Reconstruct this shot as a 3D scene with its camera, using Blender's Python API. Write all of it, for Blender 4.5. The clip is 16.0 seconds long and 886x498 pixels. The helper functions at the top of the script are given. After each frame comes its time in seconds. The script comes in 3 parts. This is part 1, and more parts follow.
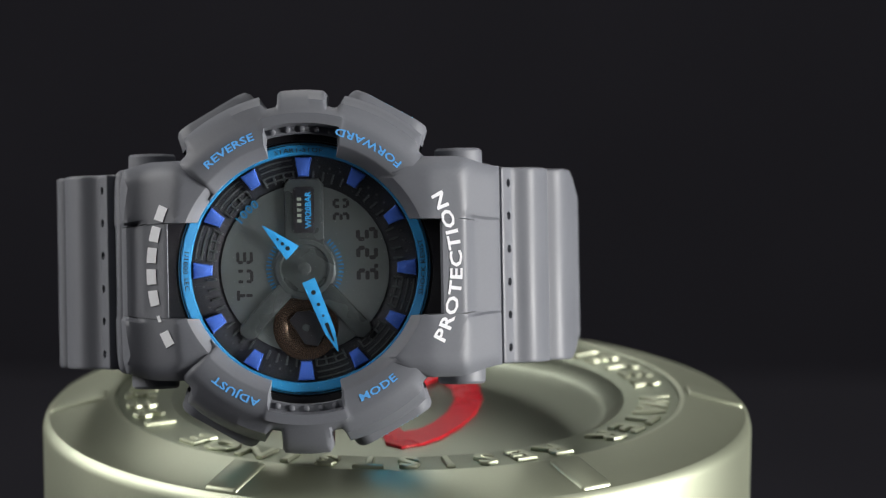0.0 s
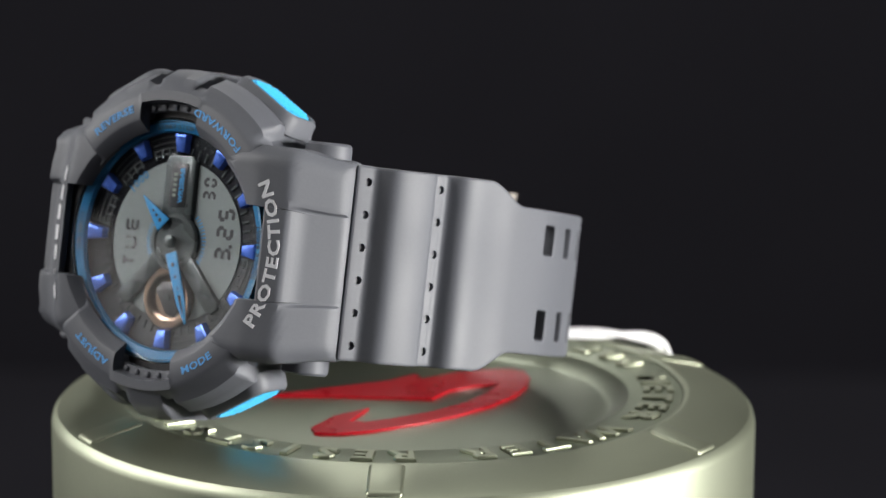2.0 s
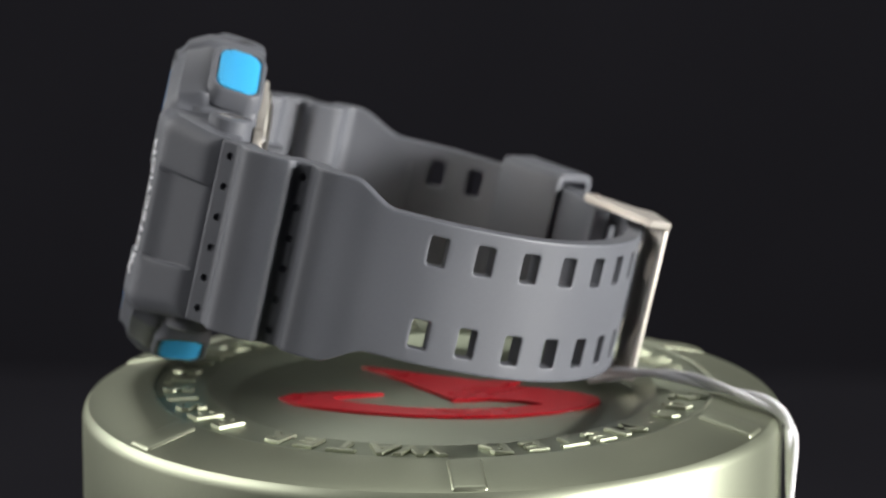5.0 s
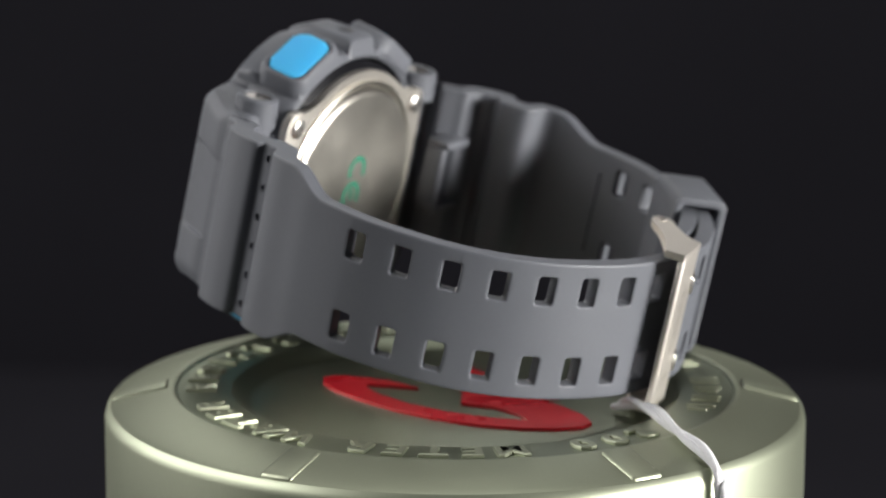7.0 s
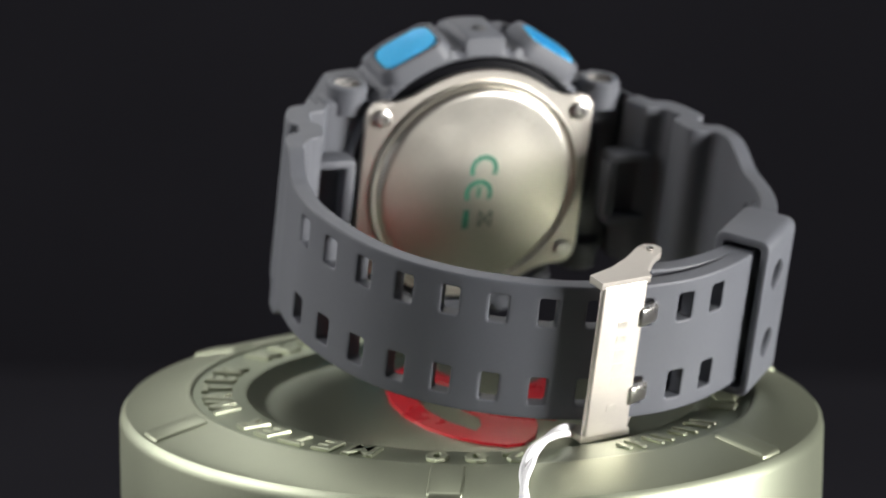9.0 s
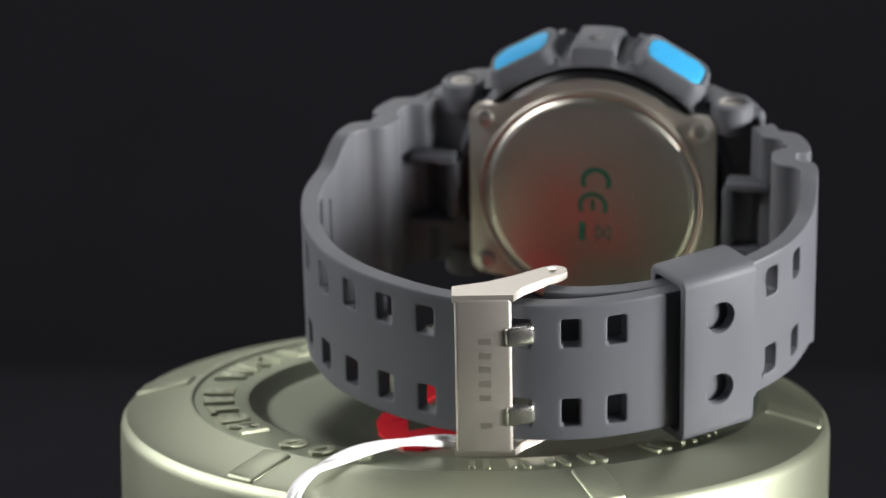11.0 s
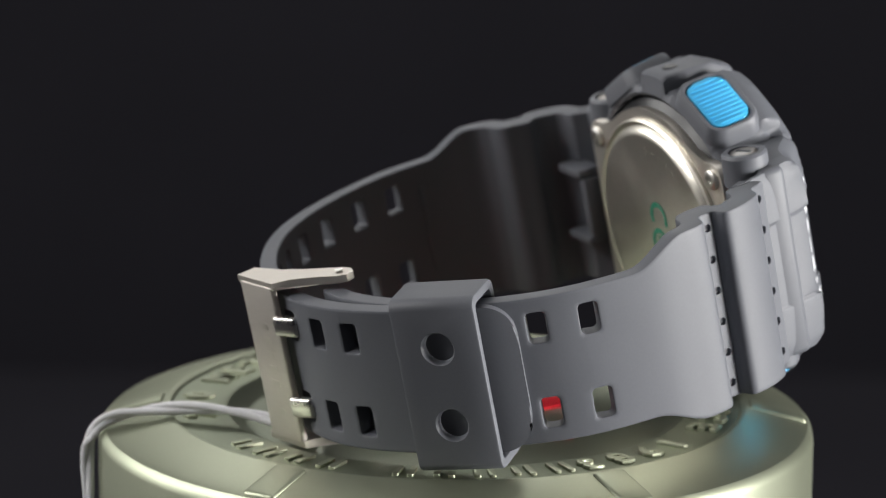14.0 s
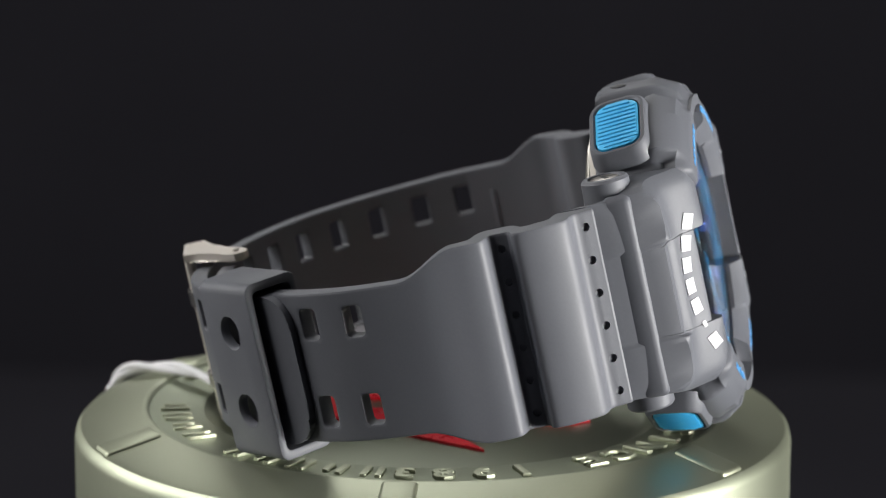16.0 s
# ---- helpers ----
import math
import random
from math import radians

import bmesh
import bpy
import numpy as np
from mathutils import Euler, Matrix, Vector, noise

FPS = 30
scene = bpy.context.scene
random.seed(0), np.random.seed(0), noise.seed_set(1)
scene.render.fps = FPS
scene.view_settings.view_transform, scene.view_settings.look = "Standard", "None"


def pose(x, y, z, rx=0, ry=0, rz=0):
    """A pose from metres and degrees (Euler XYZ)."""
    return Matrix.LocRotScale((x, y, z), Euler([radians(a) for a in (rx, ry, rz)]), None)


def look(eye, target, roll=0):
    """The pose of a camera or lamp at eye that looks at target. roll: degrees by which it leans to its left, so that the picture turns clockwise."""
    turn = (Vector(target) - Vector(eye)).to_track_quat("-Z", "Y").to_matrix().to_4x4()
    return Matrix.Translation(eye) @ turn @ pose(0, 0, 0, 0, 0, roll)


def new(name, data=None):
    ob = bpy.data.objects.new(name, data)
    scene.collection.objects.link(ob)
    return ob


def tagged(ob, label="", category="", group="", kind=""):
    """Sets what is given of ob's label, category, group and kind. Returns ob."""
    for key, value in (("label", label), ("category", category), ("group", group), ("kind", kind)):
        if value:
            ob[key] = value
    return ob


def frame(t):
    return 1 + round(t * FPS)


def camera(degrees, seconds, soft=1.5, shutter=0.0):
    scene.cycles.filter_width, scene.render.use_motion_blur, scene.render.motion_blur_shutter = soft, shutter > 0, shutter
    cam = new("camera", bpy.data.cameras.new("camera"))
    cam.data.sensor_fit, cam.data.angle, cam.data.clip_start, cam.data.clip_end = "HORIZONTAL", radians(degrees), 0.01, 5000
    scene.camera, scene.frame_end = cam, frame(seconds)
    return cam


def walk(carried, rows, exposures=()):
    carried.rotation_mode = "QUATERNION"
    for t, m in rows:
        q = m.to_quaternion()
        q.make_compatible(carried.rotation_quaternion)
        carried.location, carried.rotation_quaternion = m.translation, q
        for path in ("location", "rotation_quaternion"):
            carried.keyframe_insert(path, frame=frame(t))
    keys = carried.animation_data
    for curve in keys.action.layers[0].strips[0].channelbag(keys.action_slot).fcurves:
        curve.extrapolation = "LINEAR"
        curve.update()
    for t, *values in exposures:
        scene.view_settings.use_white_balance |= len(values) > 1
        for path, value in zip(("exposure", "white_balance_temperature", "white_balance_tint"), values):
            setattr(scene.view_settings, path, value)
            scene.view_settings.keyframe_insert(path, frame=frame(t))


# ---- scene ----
# ---------- camera: stands still before the turntable ----------
cam = camera(15.07, 16.0, soft=1.05)
cam.data.dof.use_dof, cam.data.dof.focus_distance, cam.data.dof.aperture_fstop = True, 0.45, 28.0
EYE = (0.0, -0.49, 0.1278)
TILT, PAN = radians(12.09), radians(0.0967)
AIM = (EYE[0] + math.sin(PAN), EYE[1] + math.cos(PAN), EYE[2] - math.tan(TILT))
walk(cam, [(0.0, look(EYE, AIM, 0.293)), (16.0, look(EYE, AIM, 0.293))])

# ---------- world and lights ----------
world = bpy.data.worlds.new("studio_dark")
scene.world = world
world.use_nodes = True
world.node_tree.nodes["Background"].inputs[0].default_value = (0.9, 0.95, 1.0, 1)
world.node_tree.nodes["Background"].inputs[1].default_value = 0.02
scene.view_settings.exposure = 0.0


def softbox(name, eye, target, w, h, watts, colour, spread=180):
    data = bpy.data.lights.new(name, "AREA")
    data.shape, data.size, data.size_y = "RECTANGLE", w, h
    data.energy, data.color, data.spread = watts, colour, radians(spread)
    ob = new(name, data)
    ob.matrix_world = look(eye, target)
    return ob


softbox("softbox_key", (0.85, -0.33, 0.08), (0, 0, 0.02), 0.36, 0.22, 1.7, (1.0, 0.98, 0.95), 51)
softbox("softbox_left", (-0.84, 0.30, 0.32), (0, 0, 0.02), 0.80, 0.26, 0.52, (1.0, 0.99, 0.97), 58)
softbox("softbox_low", (-0.88, 0.14, 0.06), (0, 0, 0.03), 1.15, 0.18, 0.25, (1.0, 0.97, 0.93), 90)
softbox("softbox_side", (-0.76, -0.20, 0.54), (0, 0, 0.02), 0.45, 0.30, 0.35, (1.0, 0.98, 0.96), 44)
softbox("softbox_back", (-0.10, 0.74, 0.60), (0, 0, 0.0), 0.35, 0.30, 0.11, (1.0, 0.99, 0.97), 50)
# added unseen overhead lamp that evens out the light on the backdrop
softbox("backdrop_fill", (0.0, 0.35, 1.60), (0, 0.95, -0.4), 1.2, 1.2, 7.4, (1.0, 0.99, 0.97))


# ---------- materials ----------
def material(name, colour, rough=0.5, metal=0.0, vary=0.08, grain=900.0, bump=0.05, large=60.0, rough_vary=0.08, coat=0.0, spec=0.5, stretch=None):
    m = bpy.data.materials.new(name)
    m.use_nodes = True
    nt = m.node_tree
    b = nt.nodes["Principled BSDF"]
    b.inputs["Metallic"].default_value = metal
    b.inputs["Specular IOR Level"].default_value = spec
    b.inputs["Coat Weight"].default_value = coat
    tc = nt.nodes.new("ShaderNodeTexCoord")
    src = tc.outputs["Object"]
    if stretch:
        mp = nt.nodes.new("ShaderNodeMapping")
        mp.inputs["Scale"].default_value = stretch
        nt.links.new(src, mp.inputs["Vector"])
        src = mp.outputs["Vector"]
    fine, coarse = nt.nodes.new("ShaderNodeTexNoise"), nt.nodes.new("ShaderNodeTexNoise")
    fine.inputs["Scale"].default_value, fine.inputs["Detail"].default_value = grain, 3
    coarse.inputs["Scale"].default_value, coarse.inputs["Detail"].default_value = large, 4
    nt.links.new(src, fine.inputs["Vector"])
    nt.links.new(src, coarse.inputs["Vector"])
    mix = nt.nodes.new("ShaderNodeMath")
    mix.operation = "MULTIPLY_ADD"
    mix.inputs[1].default_value = 0.45
    nt.links.new(fine.outputs["Fac"], mix.inputs[0])
    half = nt.nodes.new("ShaderNodeMath")
    half.operation = "MULTIPLY"
    half.inputs[1].default_value = 0.55
    nt.links.new(coarse.outputs["Fac"], half.inputs[0])
    nt.links.new(half.outputs[0], mix.inputs[2])
    ramp = nt.nodes.new("ShaderNodeMapRange")
    ramp.inputs["From Min"].default_value, ramp.inputs["From Max"].default_value = 0.3, 0.7
    ramp.inputs["To Min"].default_value, ramp.inputs["To Max"].default_value = 1 - vary, 1 + vary
    nt.links.new(mix.outputs[0], ramp.inputs["Value"])
    col = nt.nodes.new("ShaderNodeVectorMath")
    col.operation = "SCALE"
    col.inputs[0].default_value = colour
    nt.links.new(ramp.outputs[0], col.inputs["Scale"])
    nt.links.new(col.outputs[0], b.inputs["Base Color"])
    rr = nt.nodes.new("ShaderNodeMapRange")
    rr.inputs["From Min"].default_value, rr.inputs["From Max"].default_value = 0.3, 0.7
    rr.inputs["To Min"].default_value, rr.inputs["To Max"].default_value = max(0.02, rough - rough_vary), min(1, rough + rough_vary)
    nt.links.new(coarse.outputs["Fac"], rr.inputs["Value"])
    nt.links.new(rr.outputs[0], b.inputs["Roughness"])
    if bump:
        bp = nt.nodes.new("ShaderNodeBump")
        bp.inputs["Strength"].default_value, bp.inputs["Distance"].default_value = bump, 0.0002
        nt.links.new(fine.outputs["Fac"], bp.inputs["Height"])
        nt.links.new(bp.outputs["Normal"], b.inputs["Normal"])
    return m


RESIN = material("grey_resin", (0.113, 0.119, 0.137), 0.54, 0, 0.05, 2600, 0.04, 90, 0.05)
RESIN_DARK = material("grey_resin_groove", (0.06, 0.062, 0.07), 0.6, 0, 0.05, 2600, 0.10)
BLACK = material("black_plastic", (0.008, 0.008, 0.010), 0.35, 0, 0.2, 2000, 0.05)
WHITE_INK = material("white_ink", (0.72, 0.73, 0.76), 0.5, 0, 0.06, 2500, 0.05)
BLUE_INK = material("blue_ink", (0.11, 0.40, 0.83), 0.5, 0, 0.06, 2500, 0.05)
BLUE_PAINT = material("blue_paint", (0.02, 0.20, 0.42), 0.45, 0, 0.06, 2500, 0.03, spec=0.25)
FLANGE_BLUE = material("flange_blue", (0.012, 0.125, 0.26), 0.45, 0, 0.06, 2500, 0.03, spec=0.2)
BUTTON_BLUE = material("blue_anodised", (0.06, 0.50, 0.88), 0.42, 0.15, 0.05, 2500, 0.05)
MARKER_BLUE = material("blue_metal_marker", (0.06, 0.14, 0.52), 0.22, 0.5, 0.06, 1500, 0.02)
STEEL = material("brushed_steel", (0.68, 0.64, 0.59), 0.54, 1.0, 0.05, 5000, 0.04, 40, 0.03, stretch=(0.12, 1, 1))
STEEL_BACK = material("steel_back", (0.66, 0.625, 0.57), 0.47, 1.0, 0.04, 4000, 0.03, 30, 0.03)
STEEL_DISC = material("polished_back_disc", (0.72, 0.69, 0.62), 0.35, 1.0, 0.05, 1200, 0.02, 60, 0.06)
SCREW = material("dark_steel_screw", (0.30, 0.28, 0.26), 0.38, 1.0, 0.05, 3000, 0.02)
CHROME = material("polished_steel", (0.76, 0.74, 0.71), 0.30, 1.0, 0.03, 3000, 0.01)
TIN = material("green_anodised_tin", (0.385, 0.41, 0.305), 0.45, 0.95, 0.04, 4000, 0.05, 30, 0.03)
# rim's olive metal again; shade of disc and band put into the colour
TIN_DISC_SHADED = material("green_tin_disc_shaded", (0.285, 0.312, 0.235), 0.36, 0.95, 0.05, 4000, 0.05, 30, 0.03)
TIN_BAND_SHADED = material("green_tin_band_shaded", (0.29, 0.32, 0.235), 0.42, 0.95, 0.06, 4000, 0.08, 30, 0.04)
TIN_SIDE = material("green_brushed_tin", (0.42, 0.45, 0.34), 0.46, 0.95, 0.04, 4000, 0.05, 30, 0.03, stretch=(1, 1, 0.2))
RED = material("red_enamel", (0.62, 0.012, 0.025), 0.3, 0, 0.06, 1500, 0.03)
DIAL_BLACK = material("dial_black", (0.010, 0.011, 0.014), 0.5, 0, 0.2, 2500, 0.05, spec=0.2)
LCD = material("lcd_grey", (0.145, 0.163, 0.160), 0.46, 0.92, 0.03, 1500, 0.0)
LCD_INK = material("lcd_ink", (0.004, 0.0045, 0.005), 0.5, 0, 0.1, 1500, 0.0)
ARM_GREY = material("dial_arm_grey", (0.060, 0.070, 0.070), 0.3, 0.5, 0.08, 2500, 0.04)
BRONZE = material("subdial_bronze", (0.24, 0.17, 0.125), 0.14, 0.95, 0.1, 900, 0.04)
GREEN_INK = material("green_print", (0.02, 0.20, 0.12), 0.5, 0, 0.1, 2500, 0.0)
DIM_INK = material("dim_print", (0.035, 0.042, 0.042), 0.5, 0, 0.1, 2500, 0.0)
GREY_INK = material("grey_print", (0.17, 0.20, 0.16), 0.5, 0, 0.1, 2500, 0.0)
CORD = material("white_cord", (0.82, 0.82, 0.84), 0.8, 0, 0.08, 3000, 0.4)
CLOTH = material("dark_backdrop", (0.122, 0.118, 0.142), 0.95, 0, 0.10, 300, 0.2, 6, spec=0.1)

glass = bpy.data.materials.new("mineral_glass")
glass.use_nodes = True
gb = glass.node_tree.nodes["Principled BSDF"]
gb.inputs["Transmission Weight"].default_value = 1.0
gb.inputs["Roughness"].default_value = 0.02
gb.inputs["IOR"].default_value = 1.33
gb.inputs["Base Color"].default_value = (0.97, 0.98, 1.0, 1)
GLASS = glass

MM = Matrix.Scale(0.001, 4)


# ---------- mesh helpers; shapes are written in millimetres ----------
def mesh_of(name, bm, mat, smooth=True, angle=35):
    bm.transform(MM)
    bmesh.ops.recalc_face_normals(bm, faces=bm.faces[:])
    me = bpy.data.meshes.new(name)
    bm.to_mesh(me)
    bm.free()
    me.materials.append(mat)
    if smooth:
        for p in me.polygons:
            p.use_smooth = True
        me.set_sharp_from_angle(angle=radians(angle))
    return me


def part(name, bm, mat, parent, label="", m=None, smooth=True, angle=35):
    ob = new(name, mesh_of(name, bm, mat, smooth, angle))
    ob.parent = parent
    if m is not None:
        ob.matrix_local = m
    return tagged(ob, label)


def at(x, y, z, rx=0, ry=0, rz=0):
    return pose(x / 1000, y / 1000, z / 1000, rx, ry, rz)


def lathe(profile, n=96, closed=False):
    bm = bmesh.new()
    rings = []
    for r, z in profile:
        rings.append([bm.verts.new((r * math.cos(2 * math.pi * k / n), r * math.sin(2 * math.pi * k / n), z)) for k in range(n)] if r > 1e-6 else [bm.verts.new((0, 0, z))])
    pairs = list(zip(rings, rings[1:]))
    if closed:
        pairs.append((rings[-1], rings[0]))
    for a, b in pairs:
        for k in range(n):
            j = (k + 1) % n
            if len(a) == 1 and len(b) == 1:
                continue
            if len(a) == 1:
                bm.faces.new((a[0], b[k], b[j]))
            elif len(b) == 1:
                bm.faces.new((a[k], a[j], b[0]))
            else:
                bm.faces.new((a[k], a[j], b[j], b[k]))
    return bm


def slab(outline, z0, z1, bevel=0.0):
    """A flat plate with that outline, from z0 up to z1."""
    bm = bmesh.new()
    lo = [bm.verts.new((x, y, z0)) for x, y in outline]
    hi = [bm.verts.new((x, y, z1)) for x, y in outline]
    n = len(outline)
    bm.faces.new(lo[::-1])
    top = bm.faces.new(hi)
    for k in range(n):
        bm.faces.new((lo[k], lo[(k + 1) % n], hi[(k + 1) % n], hi[k]))
    if bevel:
        bmesh.ops.bevel(bm, geom=list(top.edges), offset=bevel, segments=2, profile=0.5, affect="EDGES")
    return bm


def box(cx, cy, cz, sx, sy, sz, bevel=0.0, segs=2):
    bm = bmesh.new()
    bmesh.ops.create_cube(bm, size=1, matrix=Matrix.Translation((cx, cy, cz)) @ Matrix.Diagonal((sx, sy, sz, 1)))
    if bevel:
        bmesh.ops.bevel(bm, geom=bm.edges[:], offset=bevel, segments=segs, profile=0.5, affect="EDGES")
    return bm


def rounded(w, h, r, n=6):
    out = []
    for cx, cy, a0 in ((w / 2 - r, h / 2 - r, 0), (-w / 2 + r, h / 2 - r, 90), (-w / 2 + r, -h / 2 + r, 180), (w / 2 - r, -h / 2 + r, 270)):
        for k in range(n + 1):
            a = radians(a0 + 90 * k / n)
            out.append((cx + r * math.cos(a), cy + r * math.sin(a)))
    return out


def tube(points, radius, n=10):
    """A round cord along the points."""
    bm = bmesh.new()
    pts = [Vector(p) for p in points]
    rings = []
    for i, p in enumerate(pts):
        d = (pts[min(i + 1, len(pts) - 1)] - pts[max(i - 1, 0)]).normalized()
        u = d.cross(Vector((0, 0, 1)) if abs(d.z) < 0.9 else Vector((1, 0, 0))).normalized()
        v = d.cross(u)
        rings.append([bm.verts.new(p + radius * (math.cos(2 * math.pi * k / n) * u + math.sin(2 * math.pi * k / n) * v)) for k in range(n)])
    for a, b in zip(rings, rings[1:]):
        for k in range(n):
            bm.faces.new((a[k], a[(k + 1) % n], b[(k + 1) % n], b[k]))
    bm.faces.new(rings[0])
    bm.faces.new(rings[-1][::-1])
    return bm


def text_bm(words, size, depth, spacing=1.0, stretch=1.0, bold=0.0, edge=0.0):
    """Raised letters, centred on the origin, in millimetres."""
    cu = bpy.data.curves.new("letters", "FONT")
    cu.body, cu.size, cu.extrude, cu.space_character, cu.offset = words, size, depth / 2, spacing, bold
    cu.bevel_depth, cu.bevel_resolution = edge, 1
    cu.align_x, cu.align_y, cu.resolution_u = "CENTER", "CENTER", 2
    ob = bpy.data.objects.new("letters", cu)
    scene.collection.objects.link(ob)
    me = bpy.data.meshes.new_from_object(ob.evaluated_get(bpy.context.evaluated_depsgraph_get()))
    bpy.data.objects.remove(ob)
    bm = bmesh.new()
    bm.from_mesh(me)
    bpy.data.meshes.remove(me)
    bpy.data.curves.remove(cu)
    for v in bm.verts:
        v.co.x *= stretch
    return bm


def bend(bm, radius, mid, inward, height=None, lift=0.05):
    """Lays straight letters on an arc about the origin. inward: their tops point to its centre."""
    for v in bm.verts:
        a = radians(mid) + (v.co.x / radius if inward else -v.co.x / radius)
        r = radius - v.co.y if inward else radius + v.co.y
        x, y = r * math.cos(a), r * math.sin(a)
        v.co = (x, y, v.co.z + lift + (height(x, y) if height else 0))
    return bm


def merge(bms):
    out = bmesh.new()
    for b in bms:
        me = bpy.data.meshes.new("tmp")
        b.to_mesh(me)
        b.free()
        out.from_mesh(me)
        bpy.data.meshes.remove(me)
    return out


def cut(me, tools):
    """The mesh with the tools' shape taken out of it."""
    a, b = bpy.data.objects.new("a", me), bpy.data.objects.new("b", mesh_of("b", tools, RESIN_DARK))
    scene.collection.objects.link(a)
    scene.collection.objects.link(b)
    mod = a.modifiers.new("cut", "BOOLEAN")
    mod.object, mod.operation, mod.solver = b, "DIFFERENCE", "EXACT"
    out = bpy.data.meshes.new_from_object(a.evaluated_get(bpy.context.evaluated_depsgraph_get()))
    for o in (a, b):
        bpy.data.objects.remove(o)
    for p in out.polygons:
        p.use_smooth = True
    out.set_sharp_from_angle(angle=radians(35))
    return out


def smooth_step(a, b, x):
    t = min(1, max(0, (x - a) / (b - a)))
    return t * t * (3 - 2 * t)


# ---------- the studio: table and dark walls ----------
def wall(name, w, h, m, mat, label):
    ob = new(name, mesh_of(name, box(0, 0, -10, w, h, 20), mat, False))
    ob.matrix_world = m
    return tagged(ob, label, "wall", kind="structure")


TIN_H = 62.0
wall("floor", 3000, 3200, at(0, 300, -450), CLOTH, "dark grey studio floor")
wall("wall_back", 3000, 2500, at(0, 1790, 780, 90, 0, 0), CLOTH, "dark grey cloth backdrop behind the watch")
wall("wall_front", 3000, 2500, at(0, -1200, 780, -90, 0, 0), CLOTH, "dark grey wall of the studio")
wall("wall_left", 2500, 3200, at(-1500, 300, 780, 0, 90, 0), CLOTH, "dark grey wall of the studio")
wall("wall_right", 2500, 3200, at(1500, 300, 780, 0, -90, 0), CLOTH, "dark grey wall of the studio")
wall("ceiling", 3000, 3200, at(0, 300, 2010, 180, 0, 0), CLOTH, "dark ceiling of the studio")
pedestal = new("pedestal", mesh_of("pedestal", box(0, 0, -TIN_H / 2 - 225, 170, 170, 450 - TIN_H, 2.0), CLOTH, False))
tagged(pedestal, "plain dark cloth-covered pedestal under the tin", "pedestal", kind="structure")

# ---------- the tin ----------
TIN_AT = at(-5.88, -0.33, 0)
tin = new("gift_tin")
tagged(tin, "round olive green metal tin with embossed lid and red emblem", "tin")
R = 53.25
part("body", lathe([(0, -TIN_H), (R - 1.5, -TIN_H), (R, -TIN_H + 1.5), (R, -26.0), (R - 0.4, -25.6), (R - 0.4, -25.2), (R, -24.8), (R, -3.4), (R - 0.25, -2.3), (R - 0.9, -1.55)], 200), TIN_SIDE, tin)
lid_profile = [(R - 0.9, -1.55), (R - 2.0, -1.1), (43.4, 0.8), (42.9, 0.85), (42.5, 0.7), (42.2, 0.4), (34.7, 0.35), (34.1, 0.2), (33.6, -0.15), (31.6, -1.5), (31.0, -1.65), (30.2, -1.6), (0, -1.6)]
part("lid_rim", lathe(lid_profile[:5], 200), TIN, tin)
part("letter_band", lathe(lid_profile[4:8], 200), TIN_BAND_SHADED, tin, "olive green band with raised letters")
part("lid_disc", lathe(lid_profile[7:], 160), TIN_DISC_SHADED, tin)


def rim_bar():
    bm = box(0, 0, 0, 8.4, 5.2, 1.3, 0.6, 3)
    for v in bm.verts:
        r = 47.9 + v.co.x
        v.co = (r, v.co.y, v.co.z - 0.5 - 0.235 * (r - 47.9))
    return bm


first_bar = part("rim_bar", rim_bar(), TIN, tin, "", pose(0, 0, 0, 0, 0, 2.7))
for k in range(1, 6):
    b = new("rim_bar", first_bar.data)
    b.parent = tin
    b.matrix_local = pose(0, 0, 0, 0, 0, 60 * k + 2.7)

# embossed letters run clockwise round the lid with their tops outwards
LETTER_STEP = 8.15


def letters_round(words, start):
    a = start
    for ch in words:
        if ch != " ":
            bm = text_bm(ch, 6.0, 0.4, 1, 1.05, 0.02, 0.24)
            bend(bm, 38.4, a, False, None, 0.48)
            part("letter", bm, TIN, tin, "", None, True, 30)
        a -= LETTER_STEP


letters_round("200 METER WATER RESIST", 76)
letters_round("SINCE 1983", -104)
for k in range(10):
    if k != 5:
        for dx, h in ((-1.1, 4.3), (0.9, 3.2 if k % 2 else 4.3)):
            bm = slab([(x + dx, y) for x, y in rounded(0.9, h, 0.2)], -0.3, 0.3, 0.2)
            bend(bm, 38.4, 176 - LETTER_STEP * k, False, None, 0.48)
            part("raised_mark", bm, TIN, tin)

# a red swoosh: a tapering half ring that turns into a bar with an arrow head
EMBLEM = [(0.8, -23.5), (4.0, -21.5), (6.8, -17.5), (9.8, -10.5), (11.8, -3.5), (12.8, 4.5), (12.4, 12.0), (10.6, 18.0), (8.0, 22.6), (5.2, 25.2), (2.4, 25.2), (-0.6, 22.2), (-3.4, 17.0), (-5.2, 11.8),
          (-7.6, 14.0), (-8.4, 8.0), (-18.2, -10.2), (-10.5, -5.0), (3.2, 3.0), (2.4, 8.4), (4.2, 13.8), (6.4, 16.6), (8.2, 10.2), (8.6, 3.4), (7.5, -4.0), (5.2, -10.5), (3.2, -14.0), (1.0, -15.2), (-1.2, -7.4), (-2.6, -14.0), (-1.4, -21.4)]
part("emblem", slab(EMBLEM, -1.58, -1.15), RED, tin, "red enamel swoosh with an arrow")

# ---------- the watch ----------
WATCH_AT = at(-18.25, -39.85, 28.5, 77.6, 0, 0) @ pose(0, 0, 0, 0, 0, 1.3)
watch = new("wristwatch")
tagged(watch, "matt grey resin sports wristwatch with blue details, buckled, on its side", "wristwatch")


